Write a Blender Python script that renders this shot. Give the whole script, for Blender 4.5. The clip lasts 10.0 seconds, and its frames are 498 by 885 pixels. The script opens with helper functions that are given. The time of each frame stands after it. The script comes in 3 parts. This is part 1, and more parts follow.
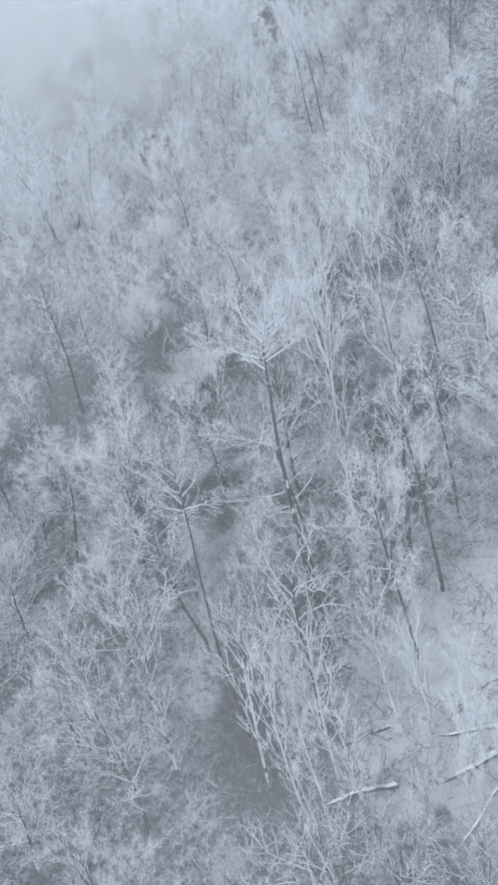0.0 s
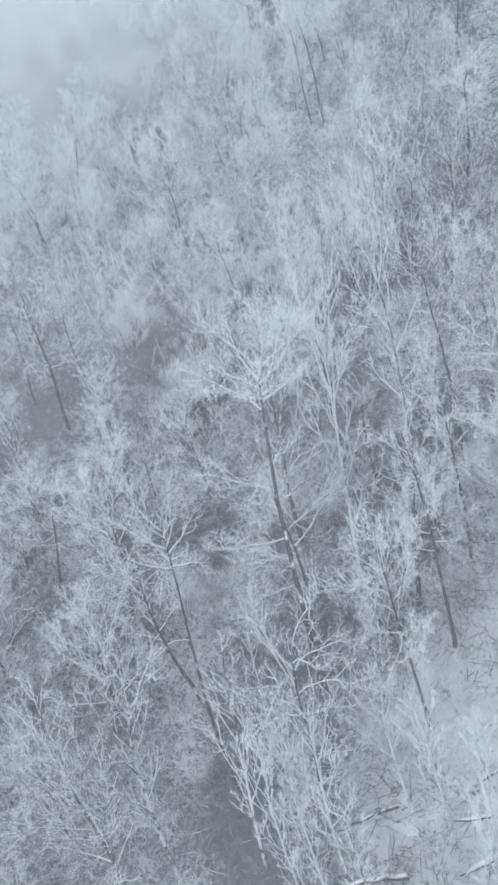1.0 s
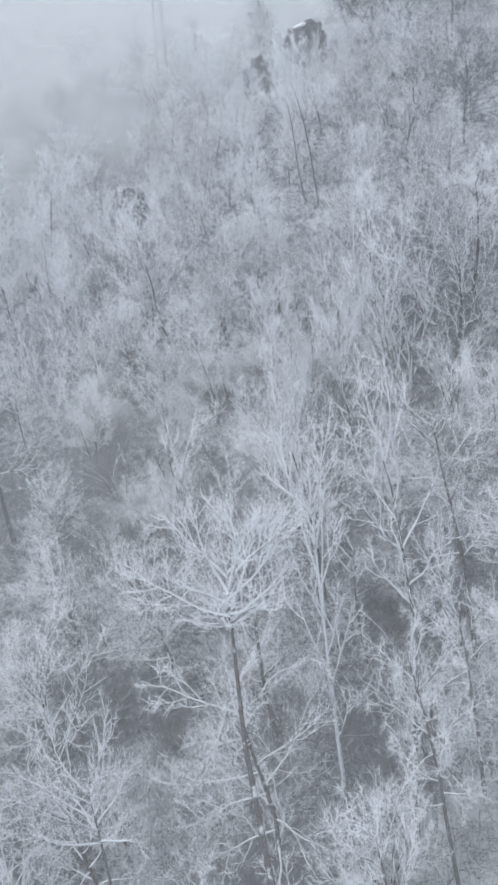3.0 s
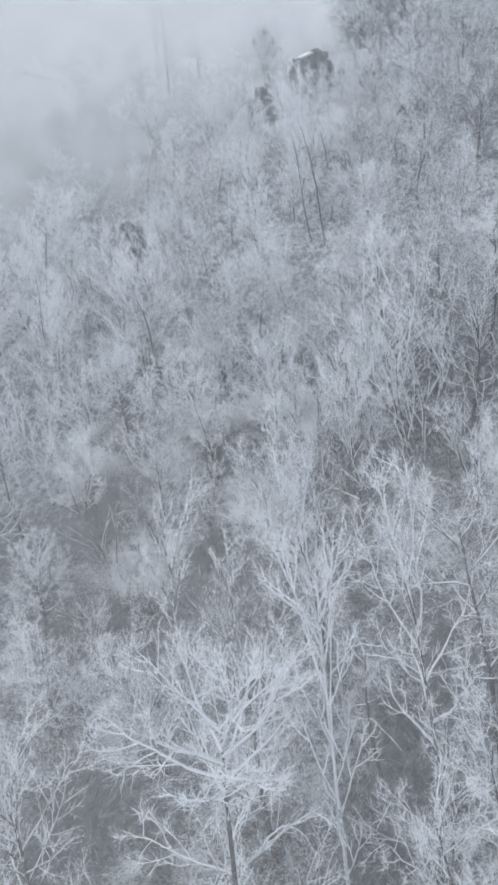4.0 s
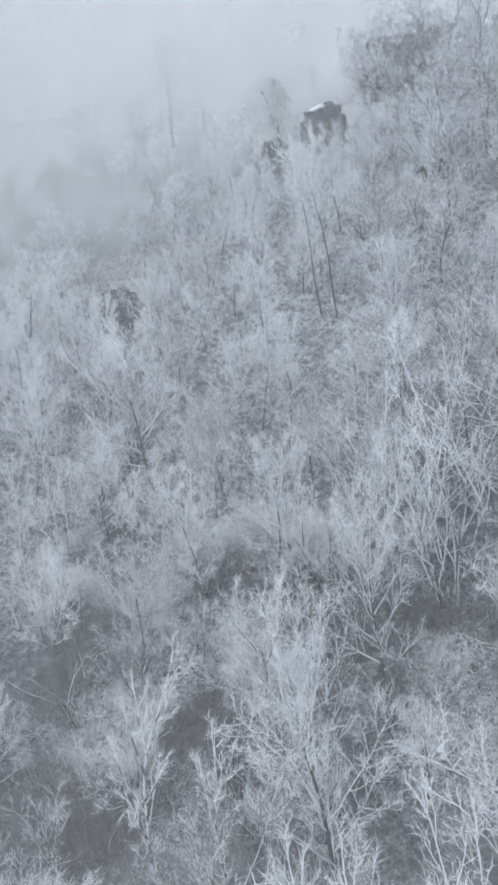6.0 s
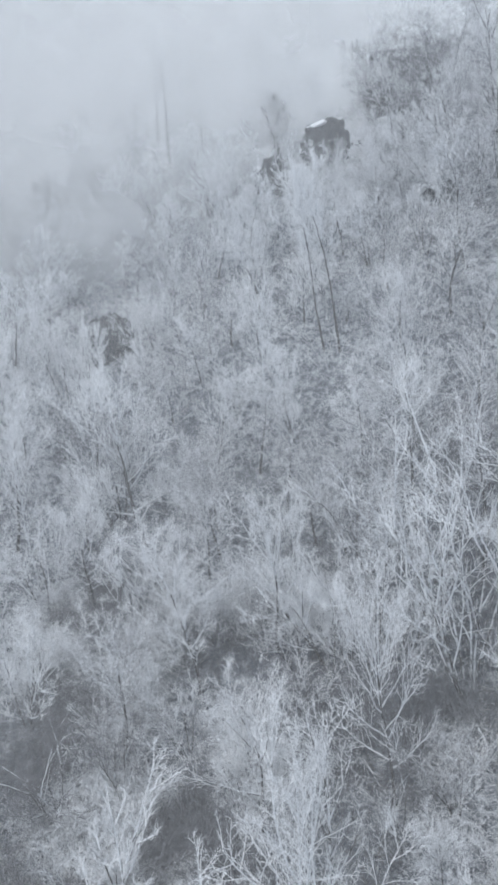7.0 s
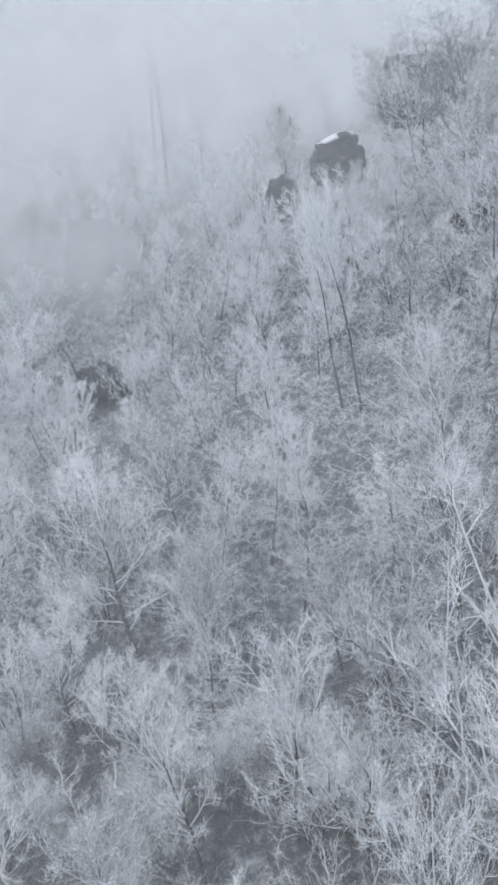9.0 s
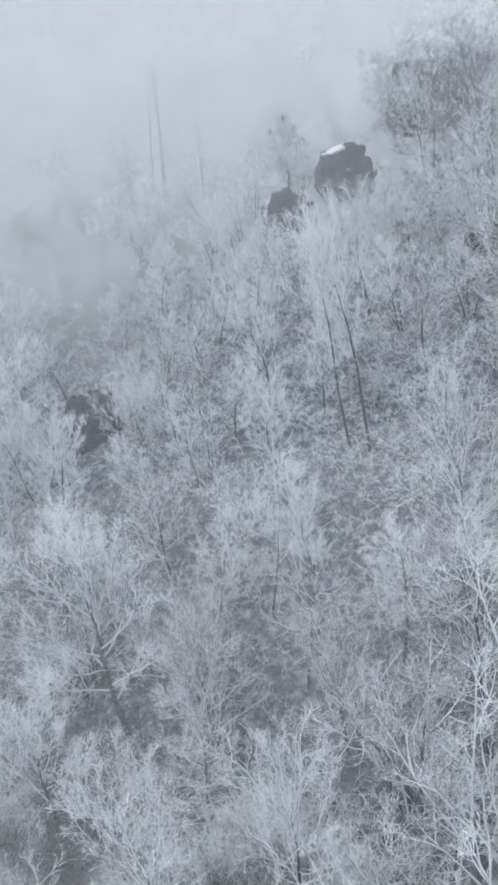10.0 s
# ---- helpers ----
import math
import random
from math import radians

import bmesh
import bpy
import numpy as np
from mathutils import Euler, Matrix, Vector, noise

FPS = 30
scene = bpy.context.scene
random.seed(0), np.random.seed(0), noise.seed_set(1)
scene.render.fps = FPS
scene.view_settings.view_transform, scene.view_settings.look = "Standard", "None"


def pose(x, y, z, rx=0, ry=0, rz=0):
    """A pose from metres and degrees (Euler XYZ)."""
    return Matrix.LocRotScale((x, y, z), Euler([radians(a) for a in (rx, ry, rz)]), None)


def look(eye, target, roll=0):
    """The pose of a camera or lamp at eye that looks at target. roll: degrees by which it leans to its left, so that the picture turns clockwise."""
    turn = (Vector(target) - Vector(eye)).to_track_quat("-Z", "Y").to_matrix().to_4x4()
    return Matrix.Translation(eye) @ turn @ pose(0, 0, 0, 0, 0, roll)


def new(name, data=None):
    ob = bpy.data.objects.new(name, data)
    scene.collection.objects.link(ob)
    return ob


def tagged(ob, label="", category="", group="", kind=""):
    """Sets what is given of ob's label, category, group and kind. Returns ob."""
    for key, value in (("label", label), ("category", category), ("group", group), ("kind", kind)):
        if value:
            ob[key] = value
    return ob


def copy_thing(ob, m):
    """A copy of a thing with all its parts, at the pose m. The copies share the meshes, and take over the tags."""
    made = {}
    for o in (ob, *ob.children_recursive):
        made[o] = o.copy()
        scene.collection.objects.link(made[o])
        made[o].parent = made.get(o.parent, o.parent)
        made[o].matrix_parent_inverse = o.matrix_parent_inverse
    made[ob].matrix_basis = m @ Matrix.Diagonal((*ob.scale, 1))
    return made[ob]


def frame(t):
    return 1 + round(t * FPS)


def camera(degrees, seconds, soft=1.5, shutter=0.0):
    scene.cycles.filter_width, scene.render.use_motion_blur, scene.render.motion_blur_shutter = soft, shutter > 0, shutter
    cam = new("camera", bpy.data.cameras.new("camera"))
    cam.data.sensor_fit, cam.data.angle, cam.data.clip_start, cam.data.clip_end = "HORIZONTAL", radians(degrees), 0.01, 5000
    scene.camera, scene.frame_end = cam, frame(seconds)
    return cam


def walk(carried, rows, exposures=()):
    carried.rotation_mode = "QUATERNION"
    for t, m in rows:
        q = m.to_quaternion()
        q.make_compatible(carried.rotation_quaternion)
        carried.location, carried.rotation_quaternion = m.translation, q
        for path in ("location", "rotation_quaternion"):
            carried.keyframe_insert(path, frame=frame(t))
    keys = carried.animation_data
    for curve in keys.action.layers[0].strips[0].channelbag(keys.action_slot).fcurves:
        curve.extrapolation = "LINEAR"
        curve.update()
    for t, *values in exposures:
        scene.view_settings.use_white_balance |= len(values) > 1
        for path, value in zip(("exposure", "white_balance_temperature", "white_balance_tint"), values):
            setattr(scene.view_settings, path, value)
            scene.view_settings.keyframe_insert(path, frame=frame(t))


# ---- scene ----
cam = camera(38.6, 10.0, soft=2.95)
METRES, EYE, TILT, LEAN, TURN = 30.0, 18.0, -18.0, 12.0, 5.0
ROWS = [
    (0.0, 0.0, 0.0, 0.0, 0.0, -0.0, -0.0),
    (0.5, -0.0002, 0.0363, 0.0301, -0.07, -1.08, 0.28),
    (1.0, 0.0007, 0.074, 0.0621, -0.36, -1.46, -0.01),
    (1.5, 0.0025, 0.1118, 0.0957, -0.85, -1.09, -0.74),
    (2.0, 0.0039, 0.1498, 0.129, -1.4, -0.25, -1.64),
    (2.5, 0.0044, 0.1868, 0.1624, -1.92, 0.7, -2.37),
    (4.0, 0.005, 0.2979, 0.2667, -2.03, 2.76, -3.32),
    (4.5, 0.0039, 0.3359, 0.3001, -1.92, 3.36, -3.58),
    (5.0, 0.0054, 0.3736, 0.3334, -1.73, 4.02, -3.82),
    (5.5, 0.0075, 0.4116, 0.3671, -1.64, 4.63, -4.01),
    (7.0, 0.0123, 0.5213, 0.4689, -1.66, 5.45, -4.45),
    (7.5, 0.0117, 0.5589, 0.5018, -1.67, 5.51, -4.41),
    (8.0, 0.0102, 0.5974, 0.5344, -1.54, 5.53, -4.22),
    (8.5, 0.0093, 0.6345, 0.5669, -1.21, 5.45, -3.91),
    (9.0, 0.0084, 0.6723, 0.6001, -0.83, 5.25, -3.65),
    (9.5, 0.0085, 0.7082, 0.6341, -0.59, 5.04, -3.61),
    (10.0, 0.0102, 0.7435, 0.6679, -0.57, 5.07, -3.77),
]
walk(cam, [(t, pose(0, 0, EYE, TILT, LEAN, TURN) @ pose(METRES * x, METRES * y, METRES * z, 90 + pitch, roll, yaw)) for t, x, y, z, yaw, pitch, roll in ROWS],
     [(0.0, 0.04, 6330, 10), (1.2, 0.12, 6430, 10), (2.5, 0.05, 6560, 10), (5.5, -0.03, 6600, 10), (10.0, -0.06, 6600, 10)])

# ---- world, sun ----
SUN_UP, SUN_TURN = radians(58), radians(214)
world = bpy.data.worlds.new("overcast")
scene.world = world
world.use_nodes = True
wn, wl = world.node_tree.nodes, world.node_tree.links
sky = wn.new("ShaderNodeTexSky")
sky.sky_type, sky.sun_disc = "NISHITA", False
sky.sun_elevation, sky.sun_rotation = SUN_UP, SUN_TURN
sky.air_density, sky.dust_density, sky.altitude = 1.0, 6.0, 1200
clear = wn.new("ShaderNodeBackground")
clear.inputs["Strength"].default_value = 0.05
cloud = wn.new("ShaderNodeBackground")
cloud.inputs["Color"].default_value = (0.714, 0.812, 0.936, 1)
cloud.inputs["Strength"].default_value = 1.03
cover = wn.new("ShaderNodeMixShader")
cover.inputs[0].default_value = 0.88
wl.new(sky.outputs[0], clear.inputs["Color"])
wl.new(clear.outputs[0], cover.inputs[1])
wl.new(cloud.outputs[0], cover.inputs[2])
wl.new(cover.outputs[0], wn["World Output"].inputs["Surface"])

sun = new("sun", bpy.data.lights.new("sun", "SUN"))
sun.data.energy, sun.data.angle, sun.data.color = 1.5, radians(25), (0.98, 0.99, 1.0)
sun.matrix_world = look((-24, -6, 80), (0, 30, 10))


# ---- materials ----
def shader(name):
    m = bpy.data.materials.new(name)
    m.use_nodes = True
    m.node_tree.nodes.remove(m.node_tree.nodes["Principled BSDF"])
    return m, m.node_tree.nodes, m.node_tree.links


def noise_node(n, l, scale, detail=4.0, rough=0.6, space="Object"):
    c = n.new("ShaderNodeTexCoord")
    t = n.new("ShaderNodeTexNoise")
    t.inputs["Scale"].default_value, t.inputs["Detail"].default_value = scale, detail
    t.inputs["Roughness"].default_value = rough
    if space == "World":
        g = n.new("ShaderNodeNewGeometry")
        l.new(g.outputs["Position"], t.inputs["Vector"])
        n.remove(c)
    else:
        l.new(c.outputs["Object"], t.inputs["Vector"])
    return t.outputs["Fac"]


def ramp(n, l, source, low, high, lo=0.0, hi=1.0):
    r = n.new("ShaderNodeMapRange")
    r.interpolation_type = "SMOOTHSTEP"
    for key, v in (("From Min", low), ("From Max", high), ("To Min", lo), ("To Max", hi)):
        r.inputs[key].default_value = v
    l.new(source, r.inputs["Value"])
    return r.outputs["Result"]


def math_node(n, l, op, a, b):
    k = n.new("ShaderNodeMath")
    k.operation = op
    for i, v in enumerate((a, b)):
        if isinstance(v, (int, float)):
            k.inputs[i].default_value = v
        else:
            l.new(v, k.inputs[i])
    return k.outputs[0]


def mix_colour(n, l, fac, a, b):
    k = n.new("ShaderNodeMix")
    k.data_type = "RGBA"
    if isinstance(fac, (int, float)):
        k.inputs[0].default_value = fac
    else:
        l.new(fac, k.inputs[0])
    for i, v in ((6, a), (7, b)):
        if isinstance(v, tuple):
            k.inputs[i].default_value = (*v, 1)
        else:
            l.new(v, k.inputs[i])
    return k.outputs[2]


def principled(n, l, colour, rough, bump=None, strength=0.4, distance=0.02):
    p = n.new("ShaderNodeBsdfPrincipled")
    l.new(colour, p.inputs["Base Color"])
    p.inputs["Roughness"].default_value = rough
    p.inputs["Specular IOR Level"].default_value = 0.25
    if bump is not None:
        b = n.new("ShaderNodeBump")
        b.inputs["Strength"].default_value, b.inputs["Distance"].default_value = strength, distance
        l.new(bump, b.inputs["Height"])
        l.new(b.outputs[0], p.inputs["Normal"])
    l.new(p.outputs[0], n["Material Output"].inputs["Surface"])
    return p


def upness(n, l):
    g = n.new("ShaderNodeNewGeometry")
    s = n.new("ShaderNodeSeparateXYZ")
    l.new(g.outputs["Normal"], s.inputs[0])
    return s.outputs["Z"]


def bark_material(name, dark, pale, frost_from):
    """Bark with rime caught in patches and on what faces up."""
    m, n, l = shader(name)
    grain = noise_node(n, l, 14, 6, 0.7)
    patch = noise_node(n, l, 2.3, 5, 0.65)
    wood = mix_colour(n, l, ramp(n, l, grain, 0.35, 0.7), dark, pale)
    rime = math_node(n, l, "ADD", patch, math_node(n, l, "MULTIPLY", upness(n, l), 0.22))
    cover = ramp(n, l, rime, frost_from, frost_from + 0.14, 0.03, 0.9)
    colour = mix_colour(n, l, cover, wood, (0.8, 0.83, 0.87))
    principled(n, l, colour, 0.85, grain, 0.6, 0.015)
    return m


def rime_material(name, bare, amount, spread, coarse=1.1):
    """Twigs furred with rime: nearly white, with bare stretches of twig showing."""
    m, n, l = shader(name)
    patch = noise_node(n, l, coarse, 4, 0.6)
    fine = noise_node(n, l, 9.0, 3, 0.6)
    info = n.new("ShaderNodeObjectInfo")
    mood = math_node(n, l, "MULTIPLY", math_node(n, l, "SUBTRACT", info.outputs["Random"], 0.5), spread)
    windy = noise_node(n, l, 0.24, 2, 0.5, "World")
    mood = math_node(n, l, "ADD", mood, math_node(n, l, "MULTIPLY", math_node(n, l, "SUBTRACT", windy, 0.5), 1.3))
    total = math_node(n, l, "ADD", math_node(n, l, "ADD", math_node(n, l, "MULTIPLY", patch, 0.7), math_node(n, l, "MULTIPLY", fine, 0.3)), mood)
    cover = ramp(n, l, total, 0.62 - amount, 0.78 - amount, 0.12, 1.0)
    white = mix_colour(n, l, fine, (0.79, 0.81, 0.84), (0.9, 0.912, 0.93))
    colour = mix_colour(n, l, cover, bare, white)
    principled(n, l, colour, 0.8)
    return m


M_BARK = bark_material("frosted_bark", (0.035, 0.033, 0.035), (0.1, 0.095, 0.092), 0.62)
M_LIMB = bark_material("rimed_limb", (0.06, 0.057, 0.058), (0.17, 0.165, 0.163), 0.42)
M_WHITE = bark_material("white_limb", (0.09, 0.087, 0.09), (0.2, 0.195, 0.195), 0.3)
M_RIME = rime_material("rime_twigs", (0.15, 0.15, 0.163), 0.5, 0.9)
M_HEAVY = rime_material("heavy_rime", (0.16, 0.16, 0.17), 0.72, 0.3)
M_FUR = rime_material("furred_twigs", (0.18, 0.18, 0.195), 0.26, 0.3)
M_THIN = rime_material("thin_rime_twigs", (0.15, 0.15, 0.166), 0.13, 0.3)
M_SCRUB = rime_material("undergrowth_rime", (0.125, 0.13, 0.146), 0.22, 0.0, 0.45)
M_BRUSH = rime_material("brushwood_rime", (0.115, 0.117, 0.13), 0.1, 0.0, 0.5)
M_HIGH = rime_material("scrub_rime", (0.125, 0.128, 0.142), 0.7, 0.0, 0.35)
M_GRASS = rime_material("rimed_grass", (0.16, 0.145, 0.125), 0.12, 0.0, 0.7)


def snow_material():
    """Leaf litter and dead grass dusted with rime; whole snow on the open patch and in broad drifts; upslope whitened
    to brighten the fog.
    """
    m, n, l = shader("snow_cover")
    litter = noise_node(n, l, 2.6, 8, 0.72, "World")
    broad = noise_node(n, l, 0.12, 4, 0.55, "World")
    lump = noise_node(n, l, 3.2, 5, 0.6, "World")
    g = n.new("ShaderNodeNewGeometry")
    far = n.new("ShaderNodeVectorMath")
    far.operation = "DISTANCE"
    far.inputs[1].default_value = (3.4, 18.8, 4.1)
    l.new(g.outputs["Position"], far.inputs[0])
    ragged = math_node(n, l, "ADD", far.outputs["Value"], math_node(n, l, "MULTIPLY", noise_node(n, l, 0.45, 5, 0.65, "World"), 9.0))
    drift = ramp(n, l, ragged, 6.4, 11.6, 0.9, 0.0)
    thick = math_node(n, l, "ADD", math_node(n, l, "ADD", math_node(n, l, "MULTIPLY", litter, 0.9), math_node(n, l, "MULTIPLY", broad, 0.35)), drift)
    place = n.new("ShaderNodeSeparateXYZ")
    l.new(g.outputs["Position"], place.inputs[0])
    # white added to the ground colour up the slope, to brighten the fog there
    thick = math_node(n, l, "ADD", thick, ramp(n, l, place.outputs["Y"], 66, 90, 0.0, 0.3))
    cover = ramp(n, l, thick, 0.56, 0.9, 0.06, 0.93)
    earth = mix_colour(n, l, litter, (0.066, 0.076, 0.094), (0.2, 0.222, 0.26))
    white = mix_colour(n, l, lump, (0.78, 0.82, 0.87), (0.9, 0.92, 0.94))
    principled(n, l, mix_colour(n, l, cover, earth, white), 0.85, litter, 1.0, 0.35)
    return m


def rock_material(name, snow_from):
    m, n, l = shader(name)
    crag = noise_node(n, l, 1.6, 8, 0.7)
    grain = noise_node(n, l, 9, 5, 0.7)
    stone = mix_colour(n, l, grain, (0.025, 0.027, 0.032), (0.11, 0.115, 0.125))
    snow = math_node(n, l, "ADD", upness(n, l), math_node(n, l, "MULTIPLY", crag, 0.3))
    cover = ramp(n, l, snow, snow_from, snow_from + 0.14)
    principled(n, l, mix_colour(n, l, cover, stone, (0.86, 0.89, 0.92)), 0.85, crag, 0.9, 0.2)
    return m


def plain_snow():
    m, n, l = shader("fresh_snow")
    lump = noise_node(n, l, 6, 4, 0.6)
    principled(n, l, mix_colour(n, l, lump, (0.82, 0.85, 0.89), (0.92, 0.93, 0.95)), 0.75, lump, 0.5, 0.03)
    return m


def fog_material(name, density, patchy, scale, thinning=None):
    """Suspended droplets: lets most light by, scatters the rest forwards and back."""
    m, n, l = shader(name)
    wisps = noise_node(n, l, scale, 3, 0.5, "World")
    fac = ramp(n, l, wisps, 0.3, 0.7, density * (1 - patchy), density * (1 + patchy))
    if thinning:
        g, place = n.new("ShaderNodeNewGeometry"), n.new("ShaderNodeSeparateXYZ")
        l.new(g.outputs["Position"], place.inputs[0])
        fac = math_node(n, l, "MULTIPLY", fac, ramp(n, l, place.outputs["Y"], thinning[0], thinning[1], 1.0, thinning[2]))
    clear = n.new("ShaderNodeBsdfTransparent")
    back, on = n.new("ShaderNodeBsdfDiffuse"), n.new("ShaderNodeBsdfTranslucent")
    for b in (back, on):
        b.inputs["Color"].default_value = (0.99, 0.99, 0.99, 1)
    both, all_ = n.new("ShaderNodeMixShader"), n.new("ShaderNodeMixShader")
    both.inputs[0].default_value = 0.5
    l.new(back.outputs[0], both.inputs[1])
    l.new(on.outputs[0], both.inputs[2])
    l.new(fac, all_.inputs[0])
    l.new(clear.outputs[0], all_.inputs[1])
    l.new(both.outputs[0], all_.inputs[2])
    l.new(all_.outputs[0], n["Material Output"].inputs["Surface"])
    return m


M_SNOW, M_ROCK, M_CAP = snow_material(), rock_material("outcrop_rock", 0.86), plain_snow()
M_FACE = rock_material("sheltered_rock", 1.3)


# ---- the slope ----
SLOPE_Y = (-160, 0, 17, 23, 30, 42, 50, 55, 65, 75, 90, 110, 300)
SLOPE_Z = (-70, -6, 2.8, 4.6, 7.5, 13.8, 18, 20.8, 26.5, 32.5, 41, 52, 140)


def ground(x, y):
    z = float(np.interp(y, SLOPE_Y, SLOPE_Z)) + 0.18 * x
    z += 1.1 * (noise.noise(Vector((x * 0.07, y * 0.07, 3.1)))) + 0.22 * noise.noise(Vector((x * 0.45, y * 0.45, 7.7)))
    return z


def spaced(lo, hi, a, b, fine, coarse):
    """Steps that are fine between a and b and grow outside."""
    out, v = [], a
    while v < b:
        out.append(v)
        v += fine
    step, v = fine, a
    while v > lo:
        step = min(step * 1.15, coarse)
        v -= step
        out.append(v)
    step, v = fine, b
    while v < hi:
        out.append(v)
        step = min(step * 1.15, coarse)
        v += step
    return sorted(out)


def mesh_object(name, verts, faces, material, parent=None, label="", smooth=False):
    me = bpy.data.meshes.new(name)
    me.from_pydata(verts, [], faces)
    me.materials.append(material)
    if smooth:
        me.polygons.foreach_set("use_smooth", [True] * len(me.polygons))
    me.update()
    ob = new(name, me)
    if parent is not None:
        ob.parent = parent
    if label:
        ob["label"] = label
    return ob


def build_ground():
    xs, ys = spaced(-240, 240, -22, 20, 0.55, 12), spaced(-155, 295, 8, 85, 0.55, 12)
    verts = [(x, y, ground(x, y)) for y in ys for x in xs]
    w = len(xs)
    faces = [(j * w + i, j * w + i + 1, (j + 1) * w + i + 1, (j + 1) * w + i) for j in range(len(ys) - 1) for i in range(w - 1)]
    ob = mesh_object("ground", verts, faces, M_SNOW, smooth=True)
    tagged(ob, "steep mountainside under thin patchy snow and leaf litter, whitened upslope to brighten the fog", "ground", kind="structure")


build_ground()


def build_fog():
    """Fog hangs in front of the upper slope and thickens towards the valley side."""
    sheets = [(41, 0.25, 0.1), (54, 0.45, 0.12), (65, 0.65, 0.18), (74, 0.7, 0.26), (83, 0.6, 0.32), (93, 0.6, 0.4), (108, 0.6, 0.85)]
    for k, (y0, skew, density) in enumerate(sheets):
        m = fog_material("fog_droplets", density, 0.25 if k < 4 else 0.4, 0.07 + 0.012 * k)
        verts, faces, cols, rows = [], [], 40, 12
        for j in range(rows + 1):
            for i in range(cols + 1):
                x = -150 + 260 * i / cols
                y = y0 + skew * (x + 12) + 2.5 * math.sin(x * 0.09 + k * 1.7) + 0.05 * j
                verts.append((x, max(y, y0 - 14), -20 + (62 + 0.5 * (y0 - 27)) * j / rows))
        for j in range(rows):
            for i in range(cols):
                a = j * (cols + 1) + i
                faces.append((a, a + 1, a + cols + 2, a + cols + 1))
        ob = mesh_object("fog_bank", verts, faces, m, smooth=True)
        tagged(ob, "thin white fog drifting across the mountainside", "fog", "fog banks on the slope", "structure")
    m = fog_material("mist_droplets", 0.17, 0.3, 0.08, (15, 30, 0.48))
    verts, faces, cols, rows = [], [], 30, 40
    for j in range(rows + 1):
        for i in range(cols + 1):
            x, y = -70 + 140 * i / cols, -20 + 60 * j / rows
            verts.append((x, y, 9.6 + 0.44 * y + 0.1 * x + 0.4 * math.sin(x * 0.2 + y * 0.13)))
    for j in range(rows):
        for i in range(cols):
            a = j * (cols + 1) + i
            faces.append((a, a + 1, a + cols + 2, a + cols + 1))
    ob = mesh_object("mist_layer", verts, faces, m, smooth=True)
    tagged(ob, "faint mist lying over the frosted treetops", "mist", kind="structure")


# ---- growing wood ----
class Wood:
    """Tapered round pieces gathered into one mesh."""

    def __init__(self):
        self.v, self.f = [], []

    def tube(self, pts, radii, sides):
        v, f, n = self.v, self.f, len(pts)
        last = None
        for i, p in enumerate(pts):
            d = (pts[min(i + 1, n - 1)] - pts[max(i - 1, 0)])
            ref = Vector((0.31, 0.22, 0.92)) if abs(d.z) < 0.8 * d.length else Vector((0.95, 0.2, 0.1))
            a = d.cross(ref).normalized()
            b = d.cross(a).normalized()
            start = len(v)
            if i == n - 1:
                v.append(p[:])
                for s in range(sides):
                    f.append((last + s, last + (s + 1) % sides, start))
                return
            for s in range(sides):
                w = 2 * math.pi * s / sides
                v.append((p + (a * math.cos(w) + b * math.sin(w)) * radii[i])[:])
            if last is not None:
                for s in range(sides):
                    t = (s + 1) % sides
                    f.append((last + s, last + t, start + t, start + s))
            last = start

    def spike(self, p, q, r):
        d = q - p
        ref = Vector((0.31, 0.22, 0.92)) if abs(d.z) < 0.8 * d.length else Vector((0.95, 0.2, 0.1))
        a = d.cross(ref).normalized() * r
        b = d.cross(a).normalized() * r
        k = len(self.v)
        self.v += [(p + a)[:], (p - a * 0.5 + b * 0.87)[:], (p - a * 0.5 - b * 0.87)[:], q[:]]
        self.f += [(k, k + 1, k + 3), (k + 2, k, k + 3)]

    def feather(self, p, q, r, spin):
        """A flat sliver of rime from p to its tip q."""
        d = q - p
        a = d.cross(spin).normalized() * r
        k = len(self.v)
        self.v += [(p + a)[:], (p - a)[:], q[:]]
        self.f.append((k, k + 1, k + 2))

    def whip(self, p, q, e, r):
        """A twig bent once on its way from p over q to its tip e."""
        d = e - p
        ref = Vector((0.31, 0.22, 0.92)) if abs(d.z) < 0.8 * d.length else Vector((0.95, 0.2, 0.1))
        a = d.cross(ref).normalized() * r
        b = d.cross(a).normalized() * r
        u, w = b * 0.87 - a * 0.5, -b * 0.87 - a * 0.5
        k = len(self.v)
        self.v += [(p + a)[:], (p + u)[:], (p + w)[:], (q + a * 0.8)[:], (q + u * 0.8)[:], (q + w * 0.8)[:], e[:]]
        self.f += [(k, k + 1, k + 4, k + 3), (k + 2, k, k + 3, k + 5), (k + 3, k + 4, k + 6), (k + 5, k + 3, k + 6)]


UP = Vector((0, 0, 1))


def jitter(rng, s):
    return Vector((rng.gauss(0, s), rng.gauss(0, s), rng.gauss(0, s)))


def path(rng, p, d, length, steps, wander, lift):
    """A wandering line from p along d; lift bends it up (down: minus)."""
    pts, d = [p.copy()], d.normalized()
    for _ in range(steps):
        d = (d + jitter(rng, wander) + UP * lift).normalized()
        pts.append(pts[-1] + d * (length / steps))
    return pts


def along(pts, t):
    s = t * (len(pts) - 1)
    i = min(int(s), len(pts) - 2)
    return pts[i].lerp(pts[i + 1], s - i), (pts[i + 1] - pts[i]).normalized()


